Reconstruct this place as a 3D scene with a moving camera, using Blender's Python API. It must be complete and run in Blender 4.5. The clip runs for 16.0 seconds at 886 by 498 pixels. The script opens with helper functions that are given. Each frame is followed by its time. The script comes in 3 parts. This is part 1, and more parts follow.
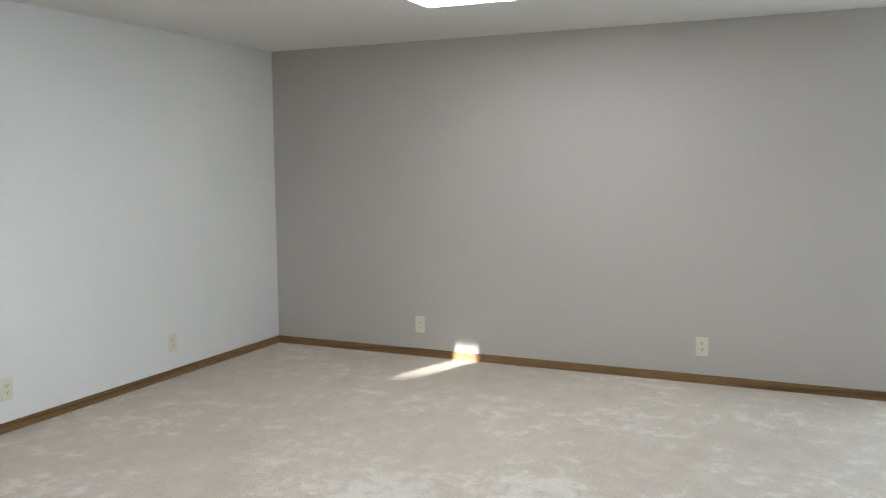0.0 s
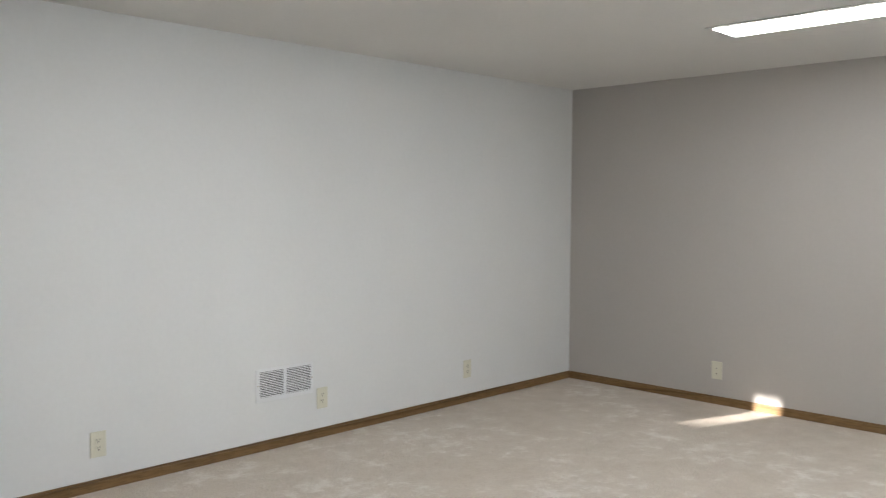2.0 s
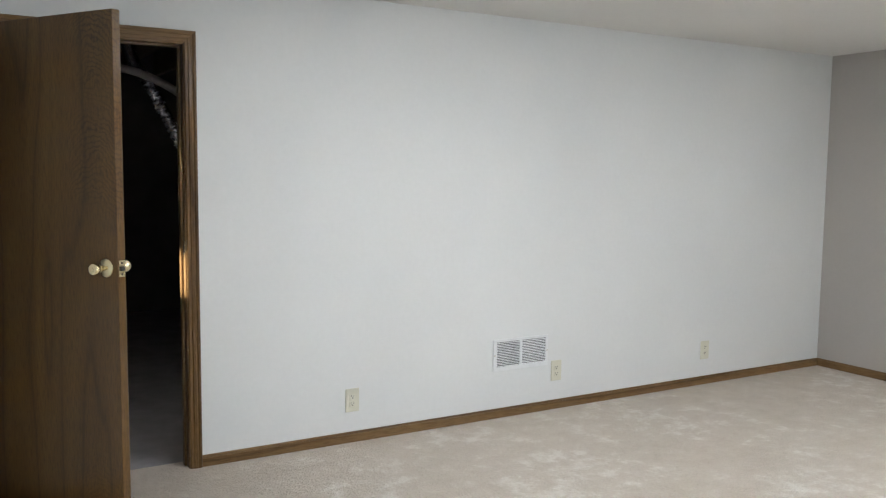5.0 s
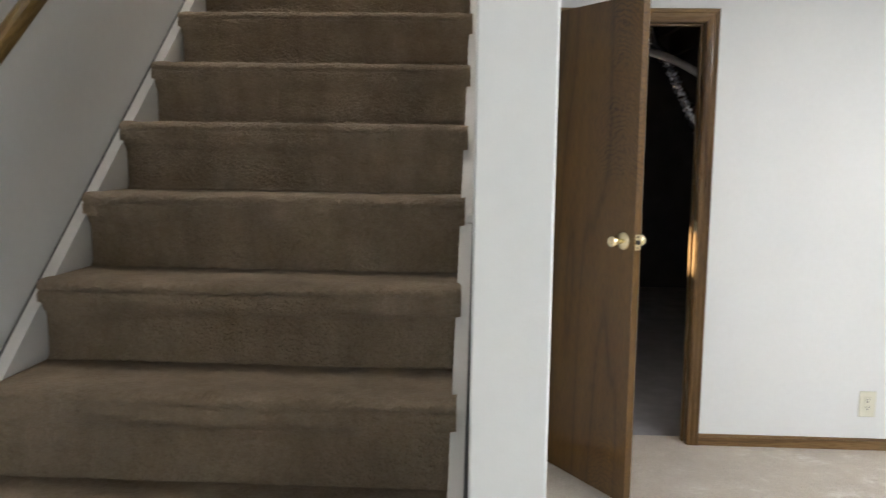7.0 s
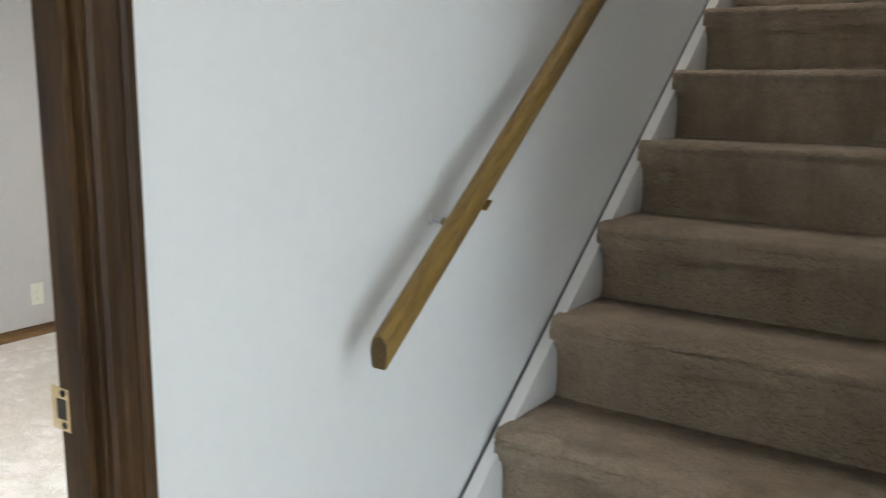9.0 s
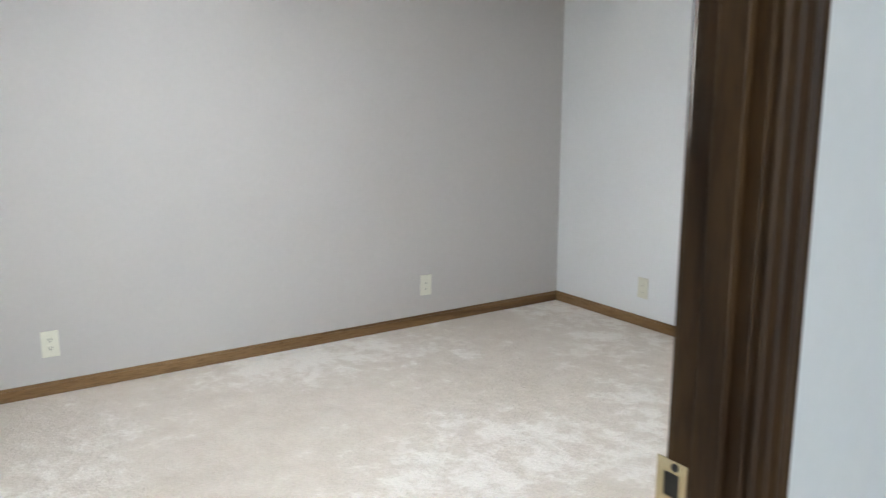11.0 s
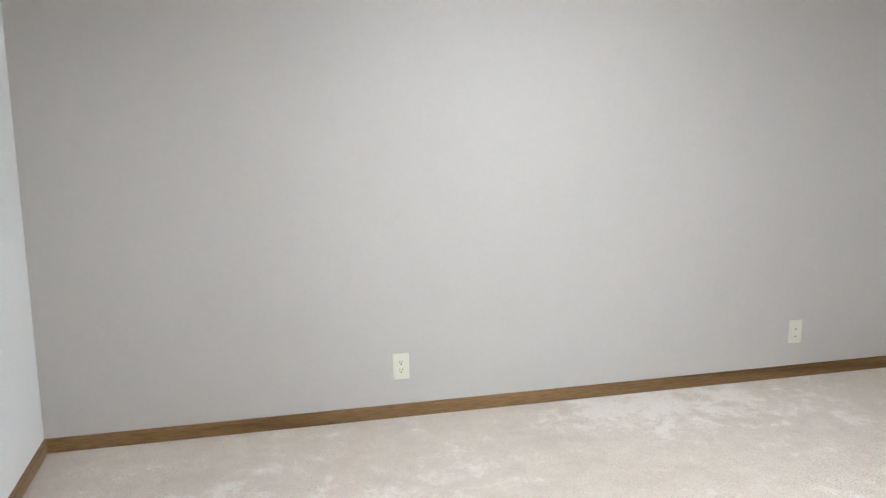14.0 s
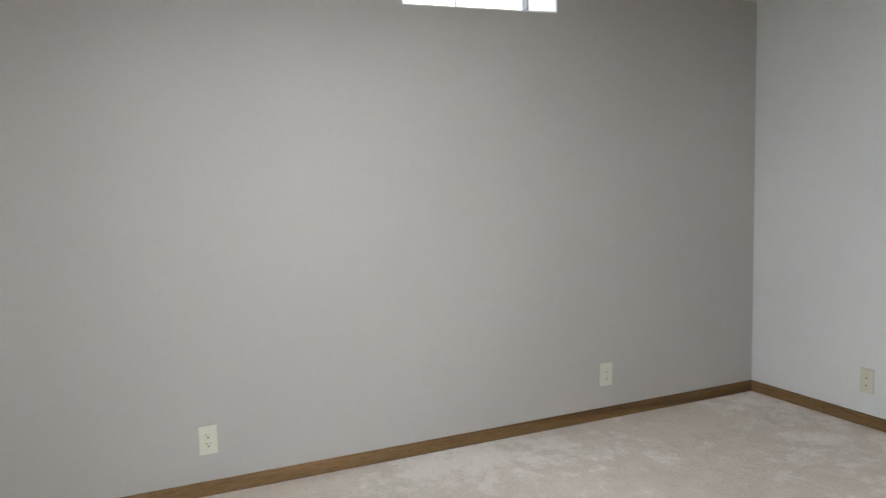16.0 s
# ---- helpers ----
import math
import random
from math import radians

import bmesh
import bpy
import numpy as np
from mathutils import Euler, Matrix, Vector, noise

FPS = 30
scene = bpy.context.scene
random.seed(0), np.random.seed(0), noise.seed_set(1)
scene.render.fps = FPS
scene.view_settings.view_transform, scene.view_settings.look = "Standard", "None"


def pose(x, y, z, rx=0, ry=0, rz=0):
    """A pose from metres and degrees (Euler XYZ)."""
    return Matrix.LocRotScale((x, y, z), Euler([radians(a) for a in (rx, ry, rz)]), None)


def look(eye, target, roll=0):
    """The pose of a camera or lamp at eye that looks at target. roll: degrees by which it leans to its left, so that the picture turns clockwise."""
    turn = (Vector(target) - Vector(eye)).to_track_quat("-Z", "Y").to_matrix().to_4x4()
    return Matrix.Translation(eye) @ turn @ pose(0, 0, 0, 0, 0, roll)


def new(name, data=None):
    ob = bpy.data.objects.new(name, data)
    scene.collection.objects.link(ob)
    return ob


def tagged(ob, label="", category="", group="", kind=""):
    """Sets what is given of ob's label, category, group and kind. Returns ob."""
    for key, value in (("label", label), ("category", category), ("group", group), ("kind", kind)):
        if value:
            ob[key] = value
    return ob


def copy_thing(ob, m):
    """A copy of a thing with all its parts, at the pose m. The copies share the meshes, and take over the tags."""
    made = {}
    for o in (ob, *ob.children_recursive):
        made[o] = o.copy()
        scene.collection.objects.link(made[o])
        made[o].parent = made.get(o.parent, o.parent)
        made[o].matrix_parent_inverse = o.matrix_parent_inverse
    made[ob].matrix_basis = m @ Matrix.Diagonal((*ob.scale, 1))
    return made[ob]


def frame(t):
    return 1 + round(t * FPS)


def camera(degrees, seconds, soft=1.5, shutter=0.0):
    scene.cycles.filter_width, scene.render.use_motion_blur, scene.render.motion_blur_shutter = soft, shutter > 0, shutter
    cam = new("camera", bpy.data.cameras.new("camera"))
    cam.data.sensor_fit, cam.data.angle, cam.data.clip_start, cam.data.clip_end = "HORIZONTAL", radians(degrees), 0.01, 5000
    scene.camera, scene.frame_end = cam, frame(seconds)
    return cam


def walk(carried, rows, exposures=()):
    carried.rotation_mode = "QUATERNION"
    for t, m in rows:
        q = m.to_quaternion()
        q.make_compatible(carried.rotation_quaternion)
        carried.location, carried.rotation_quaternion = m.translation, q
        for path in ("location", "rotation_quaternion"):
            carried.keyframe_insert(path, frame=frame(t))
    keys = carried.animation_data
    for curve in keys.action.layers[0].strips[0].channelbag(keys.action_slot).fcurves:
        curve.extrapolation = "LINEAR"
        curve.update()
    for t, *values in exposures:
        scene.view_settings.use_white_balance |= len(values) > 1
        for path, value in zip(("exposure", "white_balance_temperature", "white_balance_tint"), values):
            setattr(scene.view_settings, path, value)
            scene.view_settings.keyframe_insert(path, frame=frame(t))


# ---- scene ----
cam = camera(55.4, 16.0, soft=1.2, shutter=0.3)
PATH = [
    (0, (-5.643, -4.04, 1.452), (-3.831, -3.218, 1.249), -0.4),
    (0.5, (-5.612, -4.06, 1.43), (-3.87, -3.093, 1.261), -0.4),
    (1, (-5.62, -4.066, 1.427), (-3.967, -2.949, 1.282), -0.2),
    (1.5, (-5.626, -4.052, 1.414), (-4.082, -2.787, 1.299), 0.0),
    (2, (-5.625, -4.064, 1.414), (-4.199, -2.665, 1.308), 0.3),
    (2.5, (-5.635, -4.076, 1.408), (-4.359, -2.54, 1.292), 0.2),
    (3, (-5.638, -4.068, 1.423), (-4.48, -2.443, 1.289), 0.2),
    (3.2, (-5.633, -4.071, 1.436), (-4.51, -2.422, 1.294), 0.0),
    (5.3, (-5.748, -4.066, 1.459), (-4.781, -2.327, 1.257), 0.4),
    (5.5, (-5.77, -4.06, 1.46), (-4.846, -2.299, 1.243), 0.2),
    (6, (-5.773, -4.065, 1.455), (-5.161, -2.173, 1.238), 0.7),
    (6.5, (-5.779, -4.062, 1.448), (-5.561, -2.086, 1.229), 0.8),
    (7, (-5.775, -4.075, 1.447), (-5.868, -2.092, 1.204), 0.8),
    (7.5, (-5.783, -4.077, 1.441), (-6.123, -2.126, 1.164), 0.8),
    (8, (-5.81, -4.088, 1.432), (-6.413, -2.207, 1.12), 0.8),
    (8.5, (-5.862, -4.109, 1.437), (-6.745, -2.347, 1.096), 0.5),
    (9, (-5.973, -4.108, 1.442), (-7.071, -2.476, 1.069), 0.8),
    (9.5, (-6.072, -4.128, 1.449), (-7.325, -2.615, 1.063), 0.7),
    (10, (-6.175, -4.15, 1.456), (-7.54, -2.739, 1.06), 0.6),
    (10.2, (-6.216, -4.16, 1.458), (-7.62, -2.787, 1.068), 0.6),
    (12.3, (-6.547, -4.301, 1.486), (-8.43, -3.75, 1.099), -1.1),
    (12.5, (-6.573, -4.299, 1.471), (-8.473, -3.8, 1.094), -1.1),
    (13, (-6.617, -4.278, 1.439), (-8.543, -3.886, 1.071), -1.3),
    (13.5, (-6.668, -4.274, 1.421), (-8.603, -3.913, 1.069), -1.5),
    (14, (-6.764, -4.281, 1.412), (-8.687, -3.829, 1.1), -1.2),
    (14.5, (-6.792, -4.232, 1.446), (-8.698, -3.694, 1.169), -0.7),
    (15, (-6.819, -4.222, 1.49), (-8.713, -3.629, 1.244), -0.2),
    (15.5, (-6.838, -4.214, 1.502), (-8.704, -3.529, 1.282), -0.3),
    (16, (-6.906, -4.207, 1.45), (-8.697, -3.345, 1.229), -1.5),
]
walk(cam, [(t, look(eye, target, roll)) for t, eye, target, roll in PATH],
     exposures=[(0.0, 2.33, 6080, 10), (0.5, 2.36, 6100, 10), (1.0, 2.2, 6170, 11), (1.5, 2.2, 6250, 11), (2.0, 2.25, 6300, 12), (2.6, 2.5, 6280, 12), (3.2, 2.62, 6250, 12),
                (5.5, 2.52, 6120, 11), (6.5, 2.66, 6170, 12), (7.0, 2.9, 6320, 12), (7.5, 3.3, 6320, 11), (8.0, 3.58, 6250, 10), (8.5, 3.18, 6150, 10), (9.0, 3.0, 5980, 9), (10.2, 2.8, 5720, 8),
                (12.3, 2.88, 5830, 10), (14.5, 3.06, 5850, 10), (15.0, 2.78, 5920, 10), (15.5, 2.47, 5950, 10), (16.0, 2.43, 5950, 10)])

# ---- light ----
SUN_WAY = Vector((1.0, -0.33, -0.203)).normalized()      # the way the low sunlight travels
world = bpy.data.worlds.new("sky")
scene.world = world
world.use_nodes = True
sky = world.node_tree.nodes.new("ShaderNodeTexSky")
sky.sky_type, sky.sun_disc = "NISHITA", False
sky.dust_density = 0.4
sky.sun_elevation = math.asin(-SUN_WAY.z)
sky.sun_rotation = math.atan2(-SUN_WAY.x, -SUN_WAY.y)
world.node_tree.links.new(sky.outputs[0], world.node_tree.nodes["Background"].inputs[0])
world.node_tree.nodes["Background"].inputs[1].default_value = 0.15

sun = new("sun", bpy.data.lights.new("sun", "SUN"))
sun.data.energy, sun.data.angle, sun.data.color = 5.0, radians(0.6), (1.0, 0.93, 0.83)
sun.matrix_world = look((-30, 10, 8), Vector((-30, 10, 8)) + SUN_WAY)
LAMP = 4.7        # glow of the fluorescent diffusers

FILL_DOOR = (-7.0, -4.9, 0.06, 2.04)          # unseen glazed door added in the east wall, beside the walk: y0, y1, foot, head
# Fill lamp in the opening of the added door, to brighten the large room.
day = new("fill_daylight", bpy.data.lights.new("fill_daylight", "AREA"))
day.data.shape, day.data.size, day.data.size_y = "RECTANGLE", FILL_DOOR[1] - FILL_DOOR[0], FILL_DOOR[3] - FILL_DOOR[2]
day.data.energy, day.data.color = 15.0, (0.78, 0.90, 1.0)
day.matrix_world = look((0.16, (FILL_DOOR[0] + FILL_DOOR[1]) / 2, (FILL_DOOR[2] + FILL_DOOR[3]) / 2), (-6, (FILL_DOOR[0] + FILL_DOOR[1]) / 2, 1.0))

# ---- the plan, in metres ----
CEIL = 2.337
CEIL_2 = 2.275             # ceiling of the small room
RAIL_WALL = -6.832          # stair wall that carries the handrail
STAIR_R = -5.787            # stair side of the wall on the other flank
POST_R = -5.690            # room side of that wall
POST_END = -3.07           # where that wall ends
WEST = -10.56              # accent wall of the small room
R2_N, R2_S, R2_E = -0.419, -5.182, -6.916
SOUTH = -7.2
DOOR_L, DOOR_R, DOOR_H = -5.666, -4.757, 2.032
WAY_N, WAY_S = -3.549, -4.47
RISE, RUN = 0.188, 0.2385
UPPER = RISE * 14


# ---- small builders ----
def mesh_ob(name, bm, material, parent=None, label="", smooth=False):
    me = bpy.data.meshes.new(name)
    bm.normal_update()
    bm.to_mesh(me)
    bm.free()
    if material:
        me.materials.append(material)
    if smooth:
        for p in me.polygons:
            p.use_smooth = True
    ob = new(name, me)
    if parent:
        ob.parent = parent
    if label:
        tagged(ob, label)
    return ob


def part(name, bm, material, parent, label="", smooth=False):
    return mesh_ob(name, bm, material, parent, label, smooth)


def empty(name, x=0, y=0, z=0, rz=0):
    ob = new(name)
    ob.empty_display_size = 0.05
    ob.matrix_world = pose(x, y, z, 0, 0, rz)
    return ob


def box(bm, x0, x1, y0, y1, z0, z1, bevel=0.0, seg=2):
    r = bmesh.ops.create_cube(bm, size=1.0)
    bmesh.ops.transform(bm, verts=r["verts"], matrix=Matrix.Translation(((x0 + x1) / 2, (y0 + y1) / 2, (z0 + z1) / 2)) @ Matrix.Diagonal((x1 - x0, y1 - y0, z1 - z0, 1)))
    if bevel:
        edges = list({e for v in r["verts"] for e in v.link_edges})
        bmesh.ops.bevel(bm, geom=edges, offset=bevel, segments=seg, affect="EDGES", profile=0.5)
    return bm


def boxes(*args):
    bm = bmesh.new()
    for a in args:
        box(bm, *a)
    return bm


def lathe(profile, seg=24):
    """Turned shape round the z axis from (radius, height) pairs."""
    bm = bmesh.new()
    rings = []
    for r, h in profile:
        rings.append([bm.verts.new((r * math.cos(2 * math.pi * i / seg), r * math.sin(2 * math.pi * i / seg), h)) for i in range(seg)])
    for a, b in zip(rings, rings[1:]):
        for i in range(seg):
            bm.faces.new((a[i], a[(i + 1) % seg], b[(i + 1) % seg], b[i]))
    bm.faces.new(rings[0][::-1])
    bm.faces.new(rings[-1])
    return bm


def prism(outline, frame_to, length, caps=True):
    """A profile of (u, v) points pushed along; frame_to maps (u, v, w) to a place."""
    bm = bmesh.new()
    a = [bm.verts.new(frame_to(u, v, 0.0)) for u, v in outline]
    b = [bm.verts.new(frame_to(u, v, length)) for u, v in outline]
    n = len(a)
    for i in range(n):
        bm.faces.new((a[i], a[(i + 1) % n], b[(i + 1) % n], b[i]))
    if caps:
        bm.faces.new(a[::-1])
        bm.faces.new(b)
    bmesh.ops.recalc_face_normals(bm, faces=bm.faces)
    return bm


def tube(points, radius, seg=12, ridged=0.0):
    bm = bmesh.new()
    rings = []
    pts = [Vector(p) for p in points]
    for k, p in enumerate(pts):
        d = (pts[min(k + 1, len(pts) - 1)] - pts[max(k - 1, 0)]).normalized()
        s = d.cross(Vector((0.13, 0.31, 1.0))).normalized()
        u = s.cross(d)
        r = radius * (1 + ridged * (1 if k % 2 else -1))
        rings.append([bm.verts.new(p + r * (math.cos(2 * math.pi * i / seg) * s + math.sin(2 * math.pi * i / seg) * u)) for i in range(seg)])
    for a, b in zip(rings, rings[1:]):
        for i in range(seg):
            bm.faces.new((a[i], a[(i + 1) % seg], b[(i + 1) % seg], b[i]))
    bm.faces.new(rings[0][::-1])
    bm.faces.new(rings[-1])
    bmesh.ops.recalc_face_normals(bm, faces=bm.faces)
    return bm


# ---- materials ----
def base_material(name, rough=0.6, metal=0.0):
    m = bpy.data.materials.new(name)
    m.use_nodes = True
    b = m.node_tree.nodes["Principled BSDF"]
    b.inputs["Roughness"].default_value, b.inputs["Metallic"].default_value = rough, metal
    return m, m.node_tree.nodes, m.node_tree.links, b


def noise_node(nodes, links, coord, scale, detail=3.0, rough=0.55):
    n = nodes.new("ShaderNodeTexNoise")
    n.inputs["Scale"].default_value, n.inputs["Detail"].default_value, n.inputs["Roughness"].default_value = scale, detail, rough
    links.new(coord, n.inputs["Vector"])
    return n


def ramp_node(nodes, links, fac, stops):
    r = nodes.new("ShaderNodeValToRGB")
    els = r.color_ramp.elements
    while len(els) < len(stops):
        els.new(0.5)
    for e, (p, c) in zip(els, stops):
        e.position, e.color = p, (*c, 1)
    links.new(fac, r.inputs[0])
    return r


def mixed(nodes, links, kind, fac, a, b):
    m = nodes.new("ShaderNodeMix")
    m.data_type, m.blend_type = "RGBA", kind
    m.inputs[0].default_value = fac
    links.new(a, m.inputs[6])
    links.new(b, m.inputs[7])
    return m.outputs[2]


def bump_node(nodes, links, height, strength, distance, b, before=None):
    n = nodes.new("ShaderNodeBump")
    n.inputs["Strength"].default_value, n.inputs["Distance"].default_value = strength, distance
    links.new(height, n.inputs["Height"])
    if before:
        links.new(before.outputs[0], n.inputs["Normal"])
    links.new(n.outputs[0], b.inputs["Normal"])
    return n


def paint(name, colour, vary=0.03, rough=0.55, peel=0.10):
    m, nodes, links, b = base_material(name, rough)
    co = nodes.new("ShaderNodeTexCoord").outputs["Object"]
    big = noise_node(nodes, links, co, 0.9, 4)
    fine = noise_node(nodes, links, co, 38.0, 3)
    lo = tuple(c * (1 - vary) for c in colour)
    hi = tuple(min(1, c * (1 + vary)) for c in colour)
    r = ramp_node(nodes, links, big.outputs[0], [(0.3, lo), (0.7, hi)])
    r2 = ramp_node(nodes, links, fine.outputs[0], [(0.3, (0.975,) * 3), (0.7, (1, 1, 1))])
    links.new(mixed(nodes, links, "MULTIPLY", 1.0, r.outputs[0], r2.outputs[0]), b.inputs["Base Color"])
    roller = noise_node(nodes, links, co, 150.0, 2)
    n1 = bump_node(nodes, links, roller.outputs[0], peel, 0.002, b)
    wavy = noise_node(nodes, links, co, 2.5, 2)
    bump_node(nodes, links, wavy.outputs[0], 0.08, 0.01, b, n1)
    return m


def carpet(name, dark, mid, light, patch=2.2, rough=0.95, vary=0.03):
    m, nodes, links, b = base_material(name, rough)
    b.inputs["Specular IOR Level"].default_value = 0.15
    b.inputs["Sheen Weight"].default_value = 0.12
    b.inputs["Sheen Roughness"].default_value = 0.6
    co = nodes.new("ShaderNodeTexCoord").outputs["Object"]
    warp = noise_node(nodes, links, co, 1.1, 3, 0.5)
    marks = noise_node(nodes, links, co, patch, 9, 0.74)
    marks.inputs["Distortion"].default_value = 0.15
    clump = noise_node(nodes, links, co, 85.0, 4, 0.75)
    fibre = noise_node(nodes, links, co, 240.0, 2, 0.7)
    brush_map = nodes.new("ShaderNodeMapping")
    brush_map.inputs["Scale"].default_value = (9.0, 9.0, 1.6)
    links.new(co, brush_map.inputs["Vector"])
    brush = noise_node(nodes, links, brush_map.outputs[0], 1.0, 4, 0.6)
    tuft = nodes.new("ShaderNodeTexVoronoi")
    tuft.inputs["Scale"].default_value = 120.0
    links.new(co, tuft.inputs["Vector"])
    mask = nodes.new("ShaderNodeMath")
    mask.operation = "MULTIPLY_ADD"
    mask.inputs[1].default_value = 0.7
    links.new(warp.outputs[0], mask.inputs[0])
    links.new(marks.outputs[0], mask.inputs[2])
    c1 = ramp_node(nodes, links, mask.outputs[0], [(0.68, dark), (0.88, mid), (1.0, light)])
    c2 = ramp_node(nodes, links, fibre.outputs[0], [(0.25, (0.80, 0.785, 0.76)), (0.62, (1.0, 1.0, 1.0))])
    c3 = ramp_node(nodes, links, clump.outputs[0], [(0.32, (0.87, 0.86, 0.84)), (0.58, (1, 1, 1))])
    c4 = ramp_node(nodes, links, brush.outputs[0], [(0.30, (1 - vary,) * 3), (0.62, (1, 1, 1))])
    col = mixed(nodes, links, "MULTIPLY", 1.0, c1.outputs[0], c2.outputs[0])
    col = mixed(nodes, links, "MULTIPLY", 1.0, col, c4.outputs[0])
    links.new(mixed(nodes, links, "MULTIPLY", 1.0, col, c3.outputs[0]), b.inputs["Base Color"])
    n1 = bump_node(nodes, links, tuft.outputs["Distance"], 0.8, 0.006, b)
    n2 = bump_node(nodes, links, clump.outputs[0], 0.7, 0.008, b, n1)
    bump_node(nodes, links, marks.outputs[0], 0.8, 0.045, b, n2)
    return m


def wood(name, dark, mid, light, along="Z", grain=14.0, rough=0.38, cathedral=2.5, varnish=0.0):
    """Oak: growth rings stretched along the board, with fine pores."""
    m, nodes, links, b = base_material(name, rough)
    tc = nodes.new("ShaderNodeTexCoord").outputs["Object"]
    mp = nodes.new("ShaderNodeMapping")
    s = {"X": (0.07, 1, 1), "Y": (1, 0.07, 1), "Z": (1, 1, 0.10)}[along]
    mp.inputs["Scale"].default_value = s
    links.new(tc, mp.inputs["Vector"])
    co = mp.outputs[0]
    rings = noise_node(nodes, links, co, cathedral, 2, 0.4)
    mul = nodes.new("ShaderNodeMath")
    mul.operation = "MULTIPLY"
    mul.inputs[1].default_value = grain
    links.new(rings.outputs[0], mul.inputs[0])
    sine = nodes.new("ShaderNodeMath")
    sine.operation = "PINGPONG"
    sine.inputs[1].default_value = 1.0
    links.new(mul.outputs[0], sine.inputs[0])
    b.inputs["Specular IOR Level"].default_value = 0.28
    b.inputs["Coat Weight"].default_value, b.inputs["Coat Roughness"].default_value = varnish, 0.16
    pores = noise_node(nodes, links, co, 190.0, 2, 0.6)
    tone = noise_node(nodes, links, co, 7.0, 3)
    c1 = ramp_node(nodes, links, sine.outputs[0], [(0.0, dark), (0.2, mid), (1.0, light)])
    c2 = ramp_node(nodes, links, pores.outputs[0], [(0.35, (0.62, 0.58, 0.55)), (0.55, (1, 1, 1))])
    c3 = ramp_node(nodes, links, tone.outputs[0], [(0.3, (0.72, 0.70, 0.68)), (0.7, (1, 1, 1))])
    col = mixed(nodes, links, "MULTIPLY", 0.8, c1.outputs[0], c2.outputs[0])
    links.new(mixed(nodes, links, "MULTIPLY", 1.0, col, c3.outputs[0]), b.inputs["Base Color"])
    bump_node(nodes, links, pores.outputs[0], 0.15, 0.001, b)
    return m


def plain(name, colour, rough=0.5, metal=0.0, vary=0.05, scale=30.0):
    m, nodes, links, b = base_material(name, rough, metal)
    co = nodes.new("ShaderNodeTexCoord").outputs["Object"]
    n = noise_node(nodes, links, co, scale, 3)
    r = ramp_node(nodes, links, n.outputs[0], [(0.3, tuple(c * (1 - vary) for c in colour)), (0.7, tuple(min(1, c * (1 + vary)) for c in colour))])
    links.new(r.outputs[0], b.inputs["Base Color"])
    rr = nodes.new("ShaderNodeMapRange")
    rr.inputs[3].default_value, rr.inputs[4].default_value = max(0.02, rough - 0.06), rough + 0.06
    links.new(n.outputs[0], rr.inputs[0])
    links.new(rr.outputs[0], b.inputs["Roughness"])
    return m


M_WHITE = paint("white_wall_paint", (0.745, 0.755, 0.75))
M_ACCENT = paint("greige_wall_paint", (0.472, 0.450, 0.424), 0.02)
M_CEIL = paint("ceiling_paint", (0.70, 0.69, 0.665), 0.02, 0.8, 0.5)
M_SKIRT = paint("white_trim_paint", (0.76, 0.755, 0.74), 0.02, 0.4, 0.1)
M_CARPET = carpet("beige_carpet", (0.745, 0.655, 0.551), (0.81, 0.726, 0.626), (0.96, 0.898, 0.815), 6.5)
M_STAIR = carpet("taupe_stair_carpet", (0.455, 0.353, 0.247), (0.525, 0.415, 0.297), (0.60, 0.482, 0.355), 6.0, vary=0.24)
M_BASE_X = wood("oak_baseboard_x", (0.155, 0.088, 0.036), (0.245, 0.148, 0.062), (0.305, 0.190, 0.086), "X")
M_BASE_Y = wood("oak_baseboard_y", (0.155, 0.088, 0.036), (0.245, 0.148, 0.062), (0.305, 0.190, 0.086), "Y")
M_CASE = wood("stained_casing", (0.042, 0.020, 0.006), (0.080, 0.041, 0.013), (0.128, 0.070, 0.024), "Z", 10.0, 0.52)
M_CASE_X = wood("stained_casing_x", (0.042, 0.020, 0.006), (0.080, 0.041, 0.013), (0.128, 0.070, 0.024), "X", 10.0, 0.52)
M_CASE_Y = wood("stained_casing_y", (0.042, 0.020, 0.006), (0.080, 0.041, 0.013), (0.128, 0.070, 0.024), "Y", 10.0, 0.52)
M_CASE_2 = wood("oak_casing", (0.085, 0.043, 0.014), (0.172, 0.096, 0.033), (0.235, 0.138, 0.053), "Z", 10.0, 0.29, 2.5, 0.4)
M_CASE_2X = wood("oak_casing_x", (0.085, 0.043, 0.014), (0.172, 0.096, 0.033), (0.235, 0.138, 0.053), "X", 10.0, 0.36, 2.5, 0.4)
M_DOOR = wood("stained_oak_door", (0.092, 0.044, 0.0080), (0.130, 0.065, 0.0120), (0.160, 0.083, 0.0165), "Z", 13.0, 0.40, 3.2, 0.7)


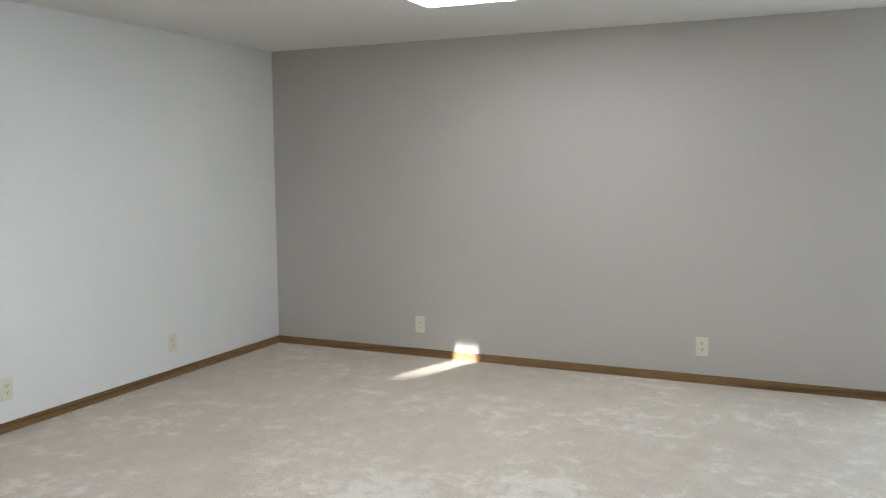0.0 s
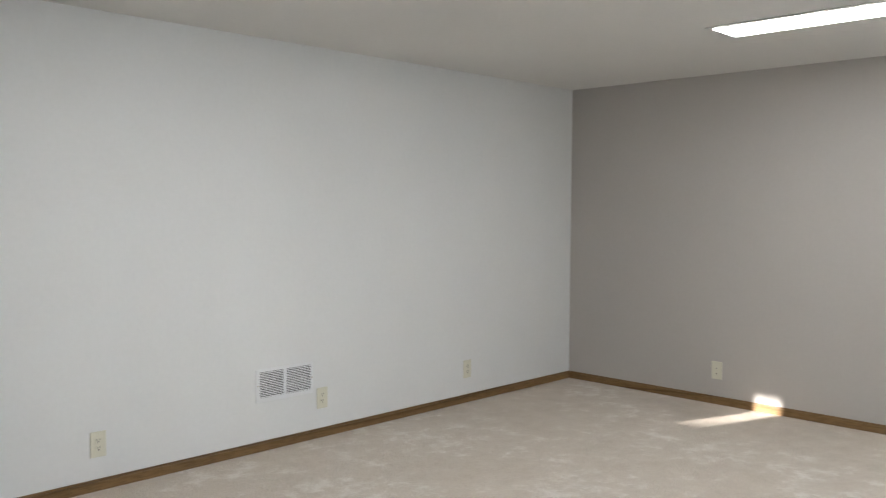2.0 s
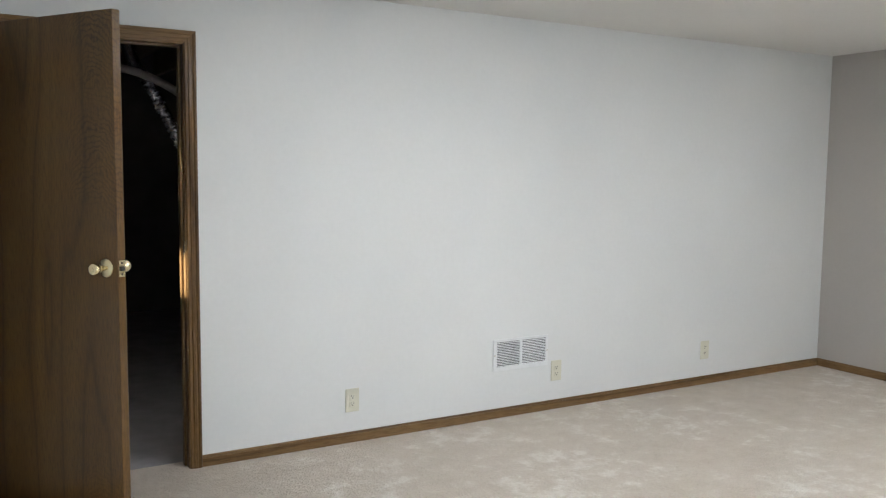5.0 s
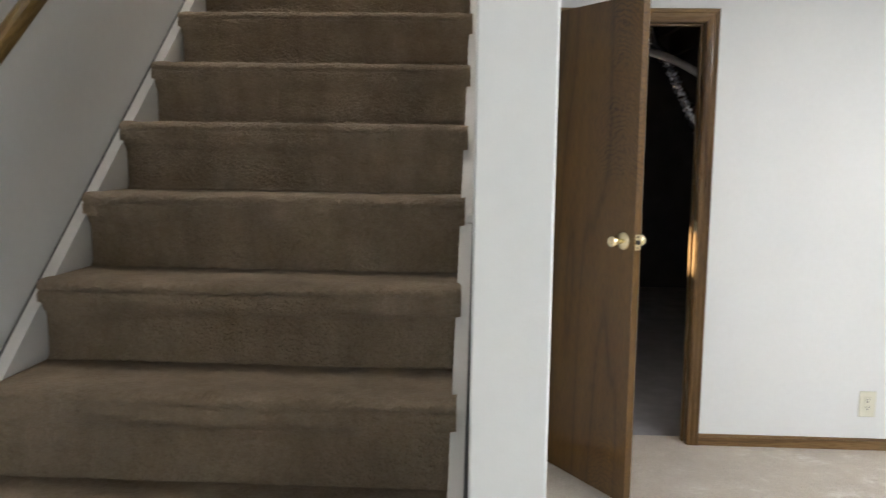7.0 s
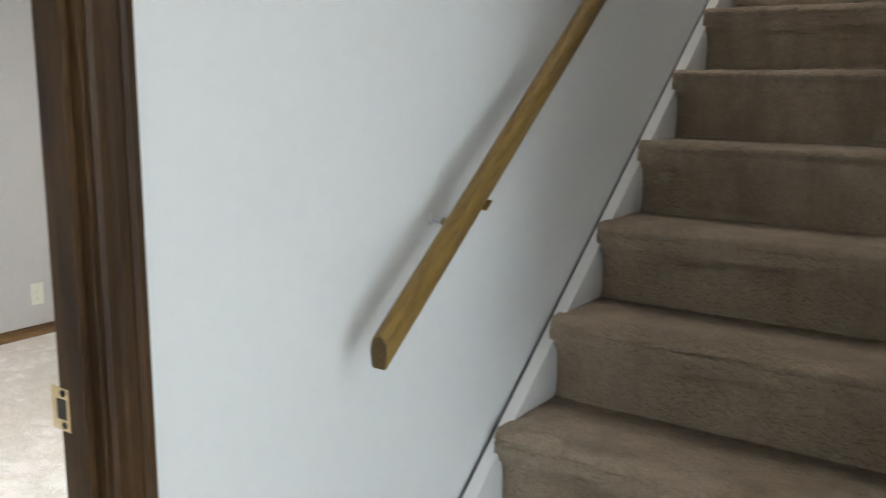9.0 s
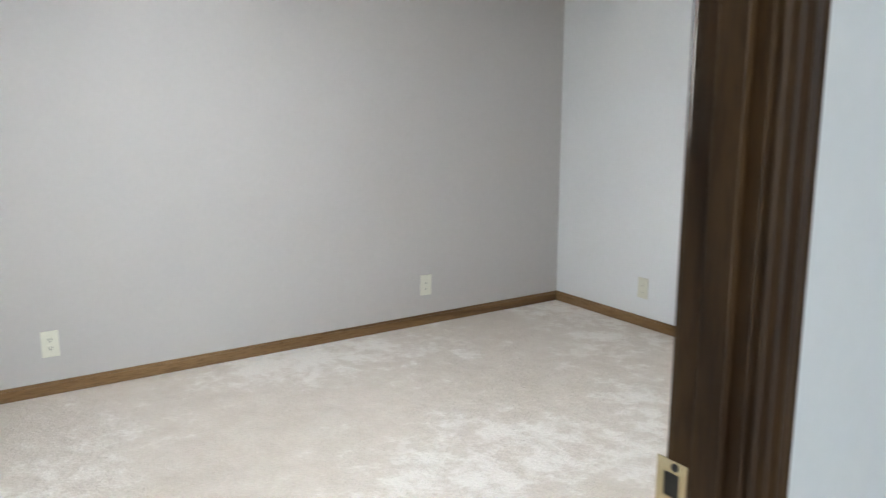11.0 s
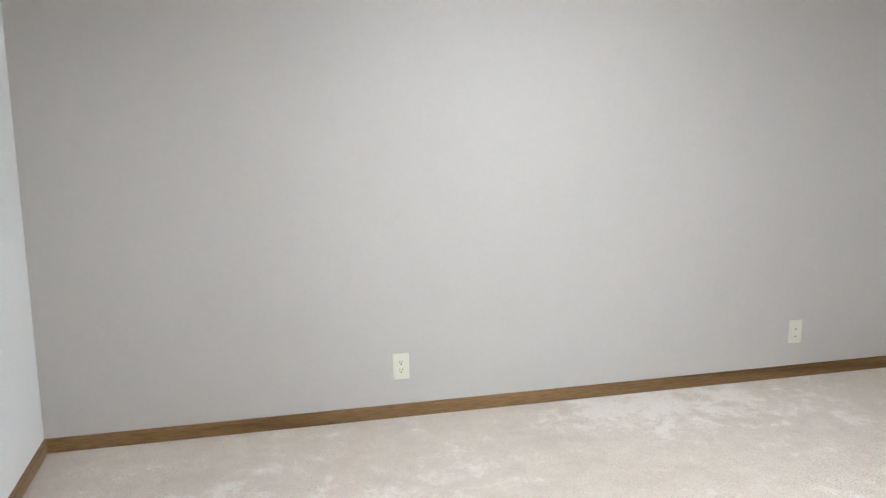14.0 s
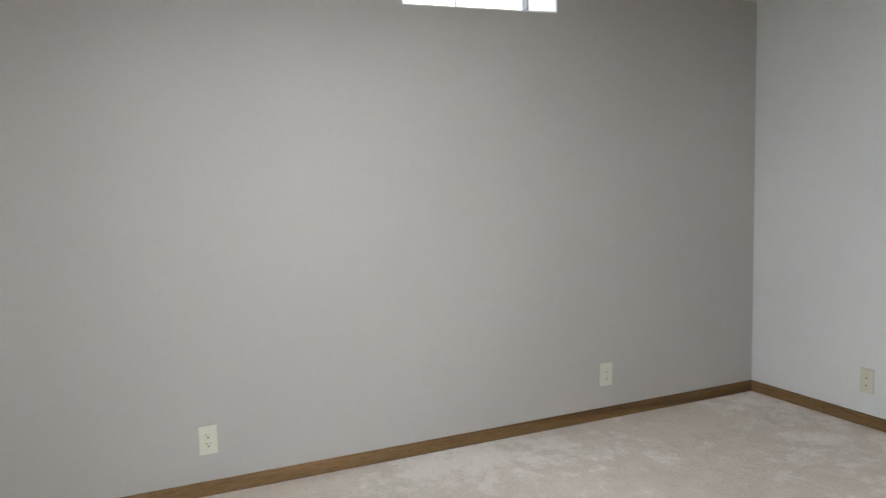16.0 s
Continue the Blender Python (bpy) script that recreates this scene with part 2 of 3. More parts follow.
def figured_veneer(m, centre, half, rise):
    """Flame figure in one leaf of the veneer: nested arches, stronger in patches."""
    nodes, links = m.node_tree.nodes, m.node_tree.links
    b = nodes["Principled BSDF"]

    def calc(op, a, c=None, d=None):
        n = nodes.new("ShaderNodeMath")
        n.operation = op
        for k, v in enumerate((a, c, d)):
            if v is None:
                continue
            if isinstance(v, (int, float)):
                n.inputs[k].default_value = v
            else:
                links.new(v, n.inputs[k])
        return n.outputs[0]
    co = nodes.new("ShaderNodeTexCoord").outputs["Object"]
    sep = nodes.new("ShaderNodeSeparateXYZ")
    links.new(co, sep.inputs[0])
    off = calc("SUBTRACT", sep.outputs[0], centre)
    wobble = noise_node(nodes, links, co, 7.0, 4, 0.65)
    arch = calc("MULTIPLY_ADD", calc("MULTIPLY", off, off), rise, sep.outputs[2])
    arch = calc("MULTIPLY_ADD", wobble.outputs[0], 0.17, arch)
    line = calc("POWER", calc("PINGPONG", calc("MULTIPLY", arch, 85.0), 1.0), 3.0)
    inside = calc("SUBTRACT", 1.0, calc("MINIMUM", calc("DIVIDE", calc("ABSOLUTE", off), half), 1.0))
    patch = noise_node(nodes, links, co, 2.6, 2, 0.5)
    some = nodes.new("ShaderNodeMapRange")
    some.inputs[1].default_value, some.inputs[2].default_value = 0.36, 0.54
    links.new(patch.outputs[0], some.inputs[0])
    high = calc("MULTIPLY", calc("SUBTRACT", sep.outputs[2], 1.15), 5.0)
    low = calc("MULTIPLY", calc("SUBTRACT", 0.5, sep.outputs[2]), 1.5)
    where = nodes.new("ShaderNodeClamp")
    links.new(calc("MAXIMUM", high, low), where.inputs[0])
    line = calc("MULTIPLY", line, where.outputs[0])
    depth = calc("MULTIPLY", calc("MULTIPLY", line, calc("POWER", inside, 0.5)), some.outputs[0])
    tint = ramp_node(nodes, links, depth, [(0.0, (1, 1, 1)), (1.0, (0.34, 0.27, 0.20))])
    old = b.inputs["Base Color"].links[0].from_socket
    links.new(mixed(nodes, links, "MULTIPLY", 1.0, old, tint.outputs[0]), b.inputs["Base Color"])


figured_veneer(M_DOOR, 0.79, 0.20, 5.0)
M_RAIL = wood("golden_oak", (0.160, 0.096, 0.025), (0.235, 0.145, 0.039), (0.290, 0.186, 0.053), "Z", 6.0, 0.35)
# Darker copy of the rail's oak: shade painted on its cut ends.
M_RAIL_END = wood("oak_end_shade", (0.07, 0.042, 0.013), (0.10, 0.060, 0.019), (0.13, 0.080, 0.026), "Z", 6.0, 0.6)
M_BRASS = plain("polished_brass", (0.86, 0.74, 0.46), 0.16, 1.0)
M_BRASS_DARK = plain("worn_brass", (0.35, 0.24, 0.10), 0.4, 1.0)
M_IVORY = plain("ivory_plastic", (0.665, 0.65, 0.535), 0.35, 0.0, 0.02)
M_SLOT = plain("dark_slot", (0.03, 0.027, 0.022), 0.6)
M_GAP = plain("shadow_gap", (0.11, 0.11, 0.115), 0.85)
M_VENT = plain("white_enamel", (0.78, 0.79, 0.80), 0.35, 0.0, 0.02)
M_VENT_IN = plain("dark_duct_inside", (0.02, 0.02, 0.023), 0.7)
M_FOIL = plain("crinkled_foil", (0.36, 0.36, 0.40), 0.26, 1.0, 0.5, 45.0)
M_PIPE = plain("grey_pvc", (0.30, 0.29, 0.29), 0.5)
M_JOIST = wood("dusty_joists", (0.10, 0.075, 0.05), (0.15, 0.11, 0.075), (0.18, 0.14, 0.10), "Y", 6.0, 0.8)
M_CONCRETE = plain("bare_concrete", (0.42, 0.405, 0.41), 0.85, 0.0, 0.15, 6.0)
# Concrete with the unlit room's darkness put into its colour.
M_FOUND = plain("darkened_foundation", (0.07, 0.066, 0.066), 0.9, 0.0, 0.2, 5.0)
M_VINYL = plain("white_vinyl", (0.8, 0.8, 0.79), 0.35, 0.0, 0.02)
M_SASH = plain("grey_sash", (0.22, 0.22, 0.24), 0.5, 0.0, 0.05)
M_PAN = plain("painted_steel_pan", (0.62, 0.61, 0.58), 0.4, 0.0, 0.03)
M_GROUND = plain("dry_grass", (0.13, 0.13, 0.06), 0.95, 0.0, 0.3, 9.0)
M_SIDING = plain("house_siding", (0.55, 0.54, 0.50), 0.7, 0.0, 0.05)

M_GLOW, _n, _l, _b = base_material("lit_acrylic", 0.4)
_b.inputs["Base Color"].default_value = (0.85, 0.85, 0.83, 1)
_b.inputs["Emission Color"].default_value = (0.985, 0.975, 0.95, 1)
_b.inputs["Emission Strength"].default_value = LAMP

# Glow of the fill light added above the stairs.
M_GLOW_WARM, _n, _l, _b = base_material("warm_fill_glow", 0.4)
_b.inputs["Base Color"].default_value = (0.85, 0.85, 0.83, 1)
_b.inputs["Emission Color"].default_value = (1.0, 0.90, 0.78, 1)
_b.inputs["Emission Strength"].default_value = 3.4

M_GLASS = bpy.data.materials.new("window_glass")
M_GLASS.use_nodes = True
_g = M_GLASS.node_tree.nodes["Principled BSDF"]
_g.inputs["Transmission Weight"].default_value, _g.inputs["Roughness"].default_value, _g.inputs["IOR"].default_value = 1.0, 0.02, 1.1


# ---- structure: walls, floors, ceilings ----
def structure(name, bm, material, label, category):
    return tagged(mesh_ob(name, bm, material), label, category, kind="structure")


def wall_with_holes(axis, at0, at1, a0, a1, z0, z1, holes):
    """A slab between at0 and at1 on its axis, from a0 to a1 along, with (b0, b1, h0, h1) openings."""
    bm = bmesh.new()

    def put(b0, b1, h0, h1):
        if b1 - b0 > 1e-4 and h1 - h0 > 1e-4:
            if axis == "x":
                box(bm, at0, at1, b0, b1, h0, h1)
            else:
                box(bm, b0, b1, at0, at1, h0, h1)
    cuts = sorted(holes)
    last = a0
    for b0, b1, h0, h1 in cuts:
        put(last, b0, z0, z1)
        put(b0, b1, z0, h0)
        put(b0, b1, h1, z1)
        last = b1
    put(last, a1, z0, z1)
    return bm


WIN = (-2.625, -1.775, 2.142, 2.372)          # basement window of the small room: y0, y1, sill, head
WIN_U = (1.35, 2.45, 2.032, 2.292)              # basement window of the utility room
TOP = CEIL + 0.28

structure("floor", boxes((WEST - 0.33, 0.3, SOUTH - 0.3, 0.115, -0.12, 0.0)), M_CARPET, "beige cut-pile carpet with footmarks over the basement floor", "floor")
structure("floor_utility", boxes((WEST - 0.33, 0.3, 0.119, 4.8, -0.12, 0.0)), M_CONCRETE, "bare grey concrete floor of the dark utility room", "floor")
structure("ceiling", boxes((STAIR_R + 0.003, 0.3, SOUTH - 0.3, 0.115, CEIL, TOP), (RAIL_WALL - 0.055, STAIR_R + 0.003, SOUTH - 0.3, -3.0, CEIL, TOP)), M_CEIL, "smooth off-white painted basement ceiling", "ceiling")
structure("ceiling_small_room", boxes((WEST, RAIL_WALL - 0.055, SOUTH - 0.3, R2_N + 0.11, CEIL_2, TOP)), M_CEIL, "smooth off-white painted ceiling of the small room", "ceiling")
structure("wall_north", wall_with_holes("y", 0.0, 0.115, RAIL_WALL - 0.055, 0.0, 0.0, TOP, [(DOOR_L - 0.02, DOOR_R + 0.02, 0.0, DOOR_H + 0.02)]), M_WHITE, "white painted drywall with a door to the utility room", "wall")
structure("wall_east", wall_with_holes("x", 0.0, 0.3, SOUTH - 0.3, 4.8, 0.0, TOP, [FILL_DOOR]), M_ACCENT, "greige painted accent wall of the large room", "wall")
structure("wall_south", boxes((WEST - 0.33, 0.0, SOUTH - 0.3, SOUTH, 0.0, TOP)), M_WHITE, "white painted wall closing the large room", "wall")
structure("wall_stair_left", wall_with_holes("x", R2_E, RAIL_WALL, SOUTH, 0.0, 0.0, 4.9, [(WAY_S - 0.02, WAY_N + 0.02, 0.0, DOOR_H + 0.02)]), M_WHITE, "white painted wall with a doorway and the stair handrail", "wall")
structure("wall_stair_right", box(bmesh.new(), STAIR_R, POST_R, POST_END, 0.0, 0.0, 4.9, 0.0035, 2), M_WHITE, "white painted wall end beside the carpeted stairs", "wall")
structure("wall_west", wall_with_holes("x", WEST - 0.33, WEST, SOUTH, R2_N + 0.11, 0.0, TOP, [WIN]), M_ACCENT, "greige painted accent wall with a high basement window", "wall")
structure("wall_small_room_north", boxes((WEST, R2_E, R2_N, R2_N + 0.11, 0.0, TOP)), M_WHITE, "white painted north wall of the small room", "wall")
structure("wall_small_room_south", boxes((WEST, R2_E, R2_S - 0.11, R2_S, 0.0, TOP)), M_WHITE, "white painted south wall of the small room", "wall")
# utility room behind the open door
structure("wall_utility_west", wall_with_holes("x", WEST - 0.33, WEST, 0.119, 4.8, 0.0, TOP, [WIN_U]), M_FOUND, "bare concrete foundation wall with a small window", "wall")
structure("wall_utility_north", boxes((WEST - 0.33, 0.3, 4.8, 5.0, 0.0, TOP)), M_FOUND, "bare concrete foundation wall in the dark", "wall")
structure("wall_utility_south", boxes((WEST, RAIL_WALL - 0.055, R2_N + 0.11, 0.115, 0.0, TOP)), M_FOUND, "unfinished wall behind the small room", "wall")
structure("ceiling_utility", boxes((WEST - 0.33, 0.3, 0.115, 5.0, TOP, TOP + 0.03), *[(x, x + 0.04, 0.119, 4.8, CEIL + 0.03, TOP) for x in np.arange(-10.4, 0.0, 0.405)]), M_JOIST, "bare wooden floor joists over the utility room", "ceiling")
# the storey above, closed round the stairwell
structure("floor_upper", boxes((RAIL_WALL, STAIR_R, -RUN, 2.0, UPPER - 0.02, UPPER)), M_STAIR, "carpeted landing at the head of the stairs", "floor")
structure("wall_stairhead", boxes((R2_E, POST_R, 2.0, 2.1, TOP, 4.9), (R2_E, RAIL_WALL, 0.0, 2.0, TOP, 4.9), (STAIR_R, POST_R, 0.0, 2.0, TOP, 4.9), (RAIL_WALL, STAIR_R, -3.12, -3.0, TOP, 4.9)), M_WHITE, "white painted walls round the stairhead", "wall")
structure("ceiling_stairhead", boxes((R2_E, POST_R, -3.2, 2.1, 4.9, 5.0)), M_CEIL, "ceiling over the stairwell", "ceiling")
# outside
g = 1.95
structure("ground", boxes((-400, WEST - 1.4, -400, 400, g - 0.3, g), (WEST - 1.4, 400, 5.3, 400, g - 0.3, g), (WEST - 1.4, 400, -400, SOUTH - 1.4, g - 0.3, g), (0.3, 400, SOUTH - 1.4, 5.3, -0.4, -0.1),
                          (WEST - 1.4, WEST - 0.33, SOUTH - 1.4, 5.3, g - 0.35, g - 0.05), (WEST - 0.33, 0.3, SOUTH - 1.4, SOUTH - 0.3, g - 0.35, g - 0.05)), M_GROUND, "dry lawn round the house", "ground")


# ---- baseboards ----
BASE_PROFILE = [(0, 0), (0.0095, 0), (0.0095, 0.002), (0.012, 0.003), (0.012, 0.043), (0.0085, 0.0445), (0.0085, 0.047), (0.0108, 0.0485), (0.0090, 0.0545), (0.004, 0.0575), (0.0, 0.0575)]


def baseboard(x0, y0, x1, y1, nx, ny, tall=1.0):
    """A board along the wall from one end to the other; (nx, ny) points into the room."""
    d = Vector((x1 - x0, y1 - y0, 0))
    n = d.length
    d.normalize()
    bm = prism(BASE_PROFILE, lambda u, v, w: Vector((x0 + nx * u, y0 + ny * u, v * tall)) + d * w, n)
    tagged(mesh_ob("baseboard", bm, M_BASE_X if abs(d.x) > 0.5 else M_BASE_Y), "low brown stained oak baseboard with a rounded top", "baseboard", "baseboards", "structure")


baseboard(DOOR_R + 0.057, 0, -0.012, 0, 0, -1)
baseboard(0, 0, 0, FILL_DOOR[1] + 0.02, -1, 0)
baseboard(POST_R, POST_END, POST_R, -0.02, 1, 0)
baseboard(RAIL_WALL, WAY_S - 0.06, RAIL_WALL, SOUTH, 1, 0)
baseboard(RAIL_WALL + 0.012, SOUTH, -0.012, SOUTH, 0, 1)
baseboard(WEST, R2_S, WEST, R2_N, 1, 0, 1.12)
baseboard(WEST + 0.012, R2_N, R2_E, R2_N, 0, -1, 1.12)
baseboard(WEST + 0.012, R2_S, R2_E, R2_S, 0, 1, 1.12)
baseboard(R2_E, R2_S + 0.012, R2_E, WAY_S - 0.06, -1, 0)
baseboard(R2_E, WAY_N + 0.06, R2_E, R2_N - 0.012, -1, 0)

# ---- door casings and jambs ----
CASE_PROFILE = [(0.0, 0.0), (0.0, 0.009), (0.006, 0.012), (0.018, 0.012), (0.022, 0.0155), (0.034, 0.0165), (0.040, 0.0135), (0.046, 0.0175), (0.054, 0.0175), (0.057, 0.014), (0.057, 0.0)]


def doorway(name, label, along, a0, a1, face0, face1, stop_at, mat_v, mat_h, sides=(True, True)):
    """Jamb, stop and casing of an opening from a0 to a1 along an axis; the wall runs from face0 to face1."""
    top = empty(name)
    tagged(top, label, "door frame", kind="structure")
    flip = along == "y"

    def at(a, f, z):
        return Vector((f, a, z)) if flip else Vector((a, f, z))

    def bar(nm, a, b, f, g_, z0, z1, mat, bev=0.0015):
        p, q = at(a, f, z0), at(b, g_, z1)
        bm = bmesh.new()
        box(bm, min(p.x, q.x), max(p.x, q.x), min(p.y, q.y), max(p.y, q.y), z0, z1, bev, 1)
        return part(nm, bm, mat, top)
    bar("jamb", a0 - 0.019, a0, face0 - 0.002, face1 + 0.002, 0, DOOR_H, mat_v)
    bar("jamb", a1, a1 + 0.019, face0 - 0.002, face1 + 0.002, 0, DOOR_H, mat_v)
    bar("head_jamb", a0 - 0.019, a1 + 0.019, face0 - 0.002, face1 + 0.002, DOOR_H, DOOR_H + 0.019, mat_h)
    s0, s1 = stop_at
    bar("door_stop", a0, a0 + 0.011, s0, s1, 0, DOOR_H - 0.011, mat_v)
    bar("door_stop", a1 - 0.011, a1, s0, s1, 0, DOOR_H - 0.011, mat_v)
    bar("door_stop", a0, a1, s0, s1, DOOR_H - 0.011, DOOR_H, mat_h)
    for face, way, used in ((face0, -1, sides[0]), (face1, 1, sides[1])):
        if not used:
            continue
        rev = 0.005
        for edge, out in ((a0 - rev, -1), (a1 + rev, 1)):
            bm = bmesh.new()
            low = [bm.verts.new(at(edge + out * u, face + way * v, 0.0)) for u, v in CASE_PROFILE]
            high = [bm.verts.new(at(edge + out * u, face + way * v, DOOR_H + rev + u)) for u, v in CASE_PROFILE]
            k = len(low)
            for i in range(k):
                bm.faces.new((low[i], low[(i + 1) % k], high[(i + 1) % k], high[i]))
            bm.faces.new(low)
            bm.faces.new(high)
            bmesh.ops.recalc_face_normals(bm, faces=bm.faces)
            if not (way < 0 and out < 0 and name == "door_frame_1"):
                part("side_casing", bm, mat_v, top)
            else:
                bm.free()
        bm = bmesh.new()
        square = way < 0 and name == "door_frame_1"
        lo = [bm.verts.new(at(a0 - 0.018 if square else a0 - rev - u, face + way * v, DOOR_H + rev + u)) for u, v in CASE_PROFILE]
        hi = [bm.verts.new(at(a1 + rev + u, face + way * v, DOOR_H + rev + u)) for u, v in CASE_PROFILE]
        k = len(lo)
        for i in range(k):
            bm.faces.new((lo[i], lo[(i + 1) % k], hi[(i + 1) % k], hi[i]))
        bm.faces.new(lo)
        bm.faces.new(hi)
        bmesh.ops.recalc_face_normals(bm, faces=bm.faces)
        part("head_casing", bm, mat_h, top)
    return top


frame_u = doorway("door_frame_1", "brown stained oak frame round the utility room door", "x", DOOR_L, DOOR_R, 0.0, 0.115, (0.040, 0.075), M_CASE_2, M_CASE_2X)
frame_w = doorway("door_frame_2", "dark stained oak frame of the open doorway", "y", WAY_S, WAY_N, R2_E, RAIL_WALL, (RAIL_WALL - 0.050, RAIL_WALL - 0.016), M_CASE, M_CASE_Y)


def plate_with_holes(w, h, t, hole_w, hole_h):
    """A small plate in the xz plane, facing -y, with a window in it."""
    bm = bmesh.new()
    box(bm, -w / 2, -hole_w / 2, -t, 0, -h / 2, h / 2)
    box(bm, hole_w / 2, w / 2, -t, 0, -h / 2, h / 2)
    box(bm, -hole_w / 2, hole_w / 2, -t, 0, hole_h / 2, h / 2)
    box(bm, -hole_w / 2, hole_w / 2, -t, 0, -h / 2, -hole_h / 2)
    return bm


def strike_plate(parent, x, y, z, rz=0):
    ob = part("strike_plate", plate_with_holes(0.041, 0.056, 0.0016, 0.020, 0.027), M_BRASS, parent, "brass strike plate with a dark latch hole")
    ob.matrix_world = pose(x, y, z, 0, 0, rz)
    hole = boxes((-0.0098, 0.0098, -0.001, 0.0, -0.0132, 0.0132))
    h = part("latch_hole", hole, M_SLOT, ob)
    for dz in (-0.021, 0.021):
        s = part("screw", lathe([(0.0050, 0), (0.0045, 0.0008), (0.001, 0.0010)], 12), M_SLOT, ob)
        s.matrix_basis = pose(0.004, -0.0016, dz, 90, 0, 0)


strike_plate(frame_w, -6.912, WAY_N - 0.0005, 1.047)

# ---- utility door, standing open ----
HINGE = Vector((DOOR_L + 0.004, -0.012, 0.0))
LATCH_AT = Vector((-5.175, -0.800, 0.0))
LEAF_W = 0.906
KNOB_Z = 1.083


def knob_set(parent, x, y, z, way):
    """Rosette, neck and knob on one face; way is -1 or 1 along y."""
    rose = part("rosette", lathe([(0.037, 0), (0.037, 0.003), (0.032, 0.007), (0.017, 0.011), (0.013, 0.014)], 28), M_BRASS, parent, "polished brass rosette", True)
    rose.matrix_basis = pose(x, y, z, 90 if way < 0 else -90, 0, 0)
    k = part("knob", lathe([(0.012, 0.010), (0.011, 0.026), (0.014, 0.032), (0.020, 0.040), (0.0235, 0.050), (0.0225, 0.060), (0.018, 0.066), (0.011, 0.067), (0.009, 0.064), (0.002, 0.064)], 28), M_BRASS, parent, "round polished brass door knob", True)
    k.matrix_basis = pose(x, y, z, 90 if way < 0 else -90, 0, 0)


def open_door():
    d = LATCH_AT - HINGE
    leaf = mesh_ob("door_1", box(bmesh.new(), 0.0, LEAF_W, 0.0, 0.035, 0.018, DOOR_H - 0.004, 0.002, 2), M_DOOR)
    leaf.matrix_world = pose(HINGE.x, HINGE.y, 0, 0, 0, math.degrees(math.atan2(d.y, d.x)))
    tagged(leaf, "dark stained flush oak door standing open into the room", "door", kind="structure")
    knob_set(leaf, LEAF_W - 0.062, 0.0, KNOB_Z, -1)
    knob_set(leaf, LEAF_W - 0.062, 0.035, KNOB_Z, 1)
    lp = part("latch_plate", boxes((0, 0.0016, -0.0135, 0.0135, -0.031, 0.031)), M_BRASS, leaf, "brass latch plate on the door edge")
    lp.matrix_basis = pose(LEAF_W - 0.0004, 0.0175, KNOB_Z)
    bolt = part("latch_bolt", box(bmesh.new(), 0, 0.007, -0.0075, 0.0075, -0.0085, 0.0085, 0.002), M_SLOT, leaf)
    bolt.matrix_basis = pose(LEAF_W + 0.001, 0.0175, KNOB_Z)
    for dz in (-0.021, 0.021):
        s = part("screw", lathe([(0.0042, 0), (0.0036, 0.0008), (0.001, 0.001)], 12), M_SLOT, leaf)
        s.matrix_basis = pose(LEAF_W + 0.0012, 0.0175, KNOB_Z + dz, 0, 90, 0)
    for z in (0.25, 1.0, 1.78):
        h = part("hinge", lathe([(0.006, -0.045), (0.0065, -0.044), (0.0065, 0.044), (0.006, 0.045)], 14), M_BRASS, leaf, "brass hinge barrel")
        h.matrix_basis = pose(-0.006, -0.004, z)


open_door()
strike_plate(frame_u, DOOR_R - 0.0005, 0.020, KNOB_Z, -90)

# ---- staircase ----
STAIR_L0, STAIR_R0 = RAIL_WALL + 0.042, STAIR_R - 0.046      # between the stringers
LIP_L, LIP_R = RAIL_WALL + 0.032, STAIR_R - 0.034            # ends of the nosings, over the stringers
NOSE_4 = -2.684


def nose_y(n):
    return NOSE_4 + (n - 4) * RUN


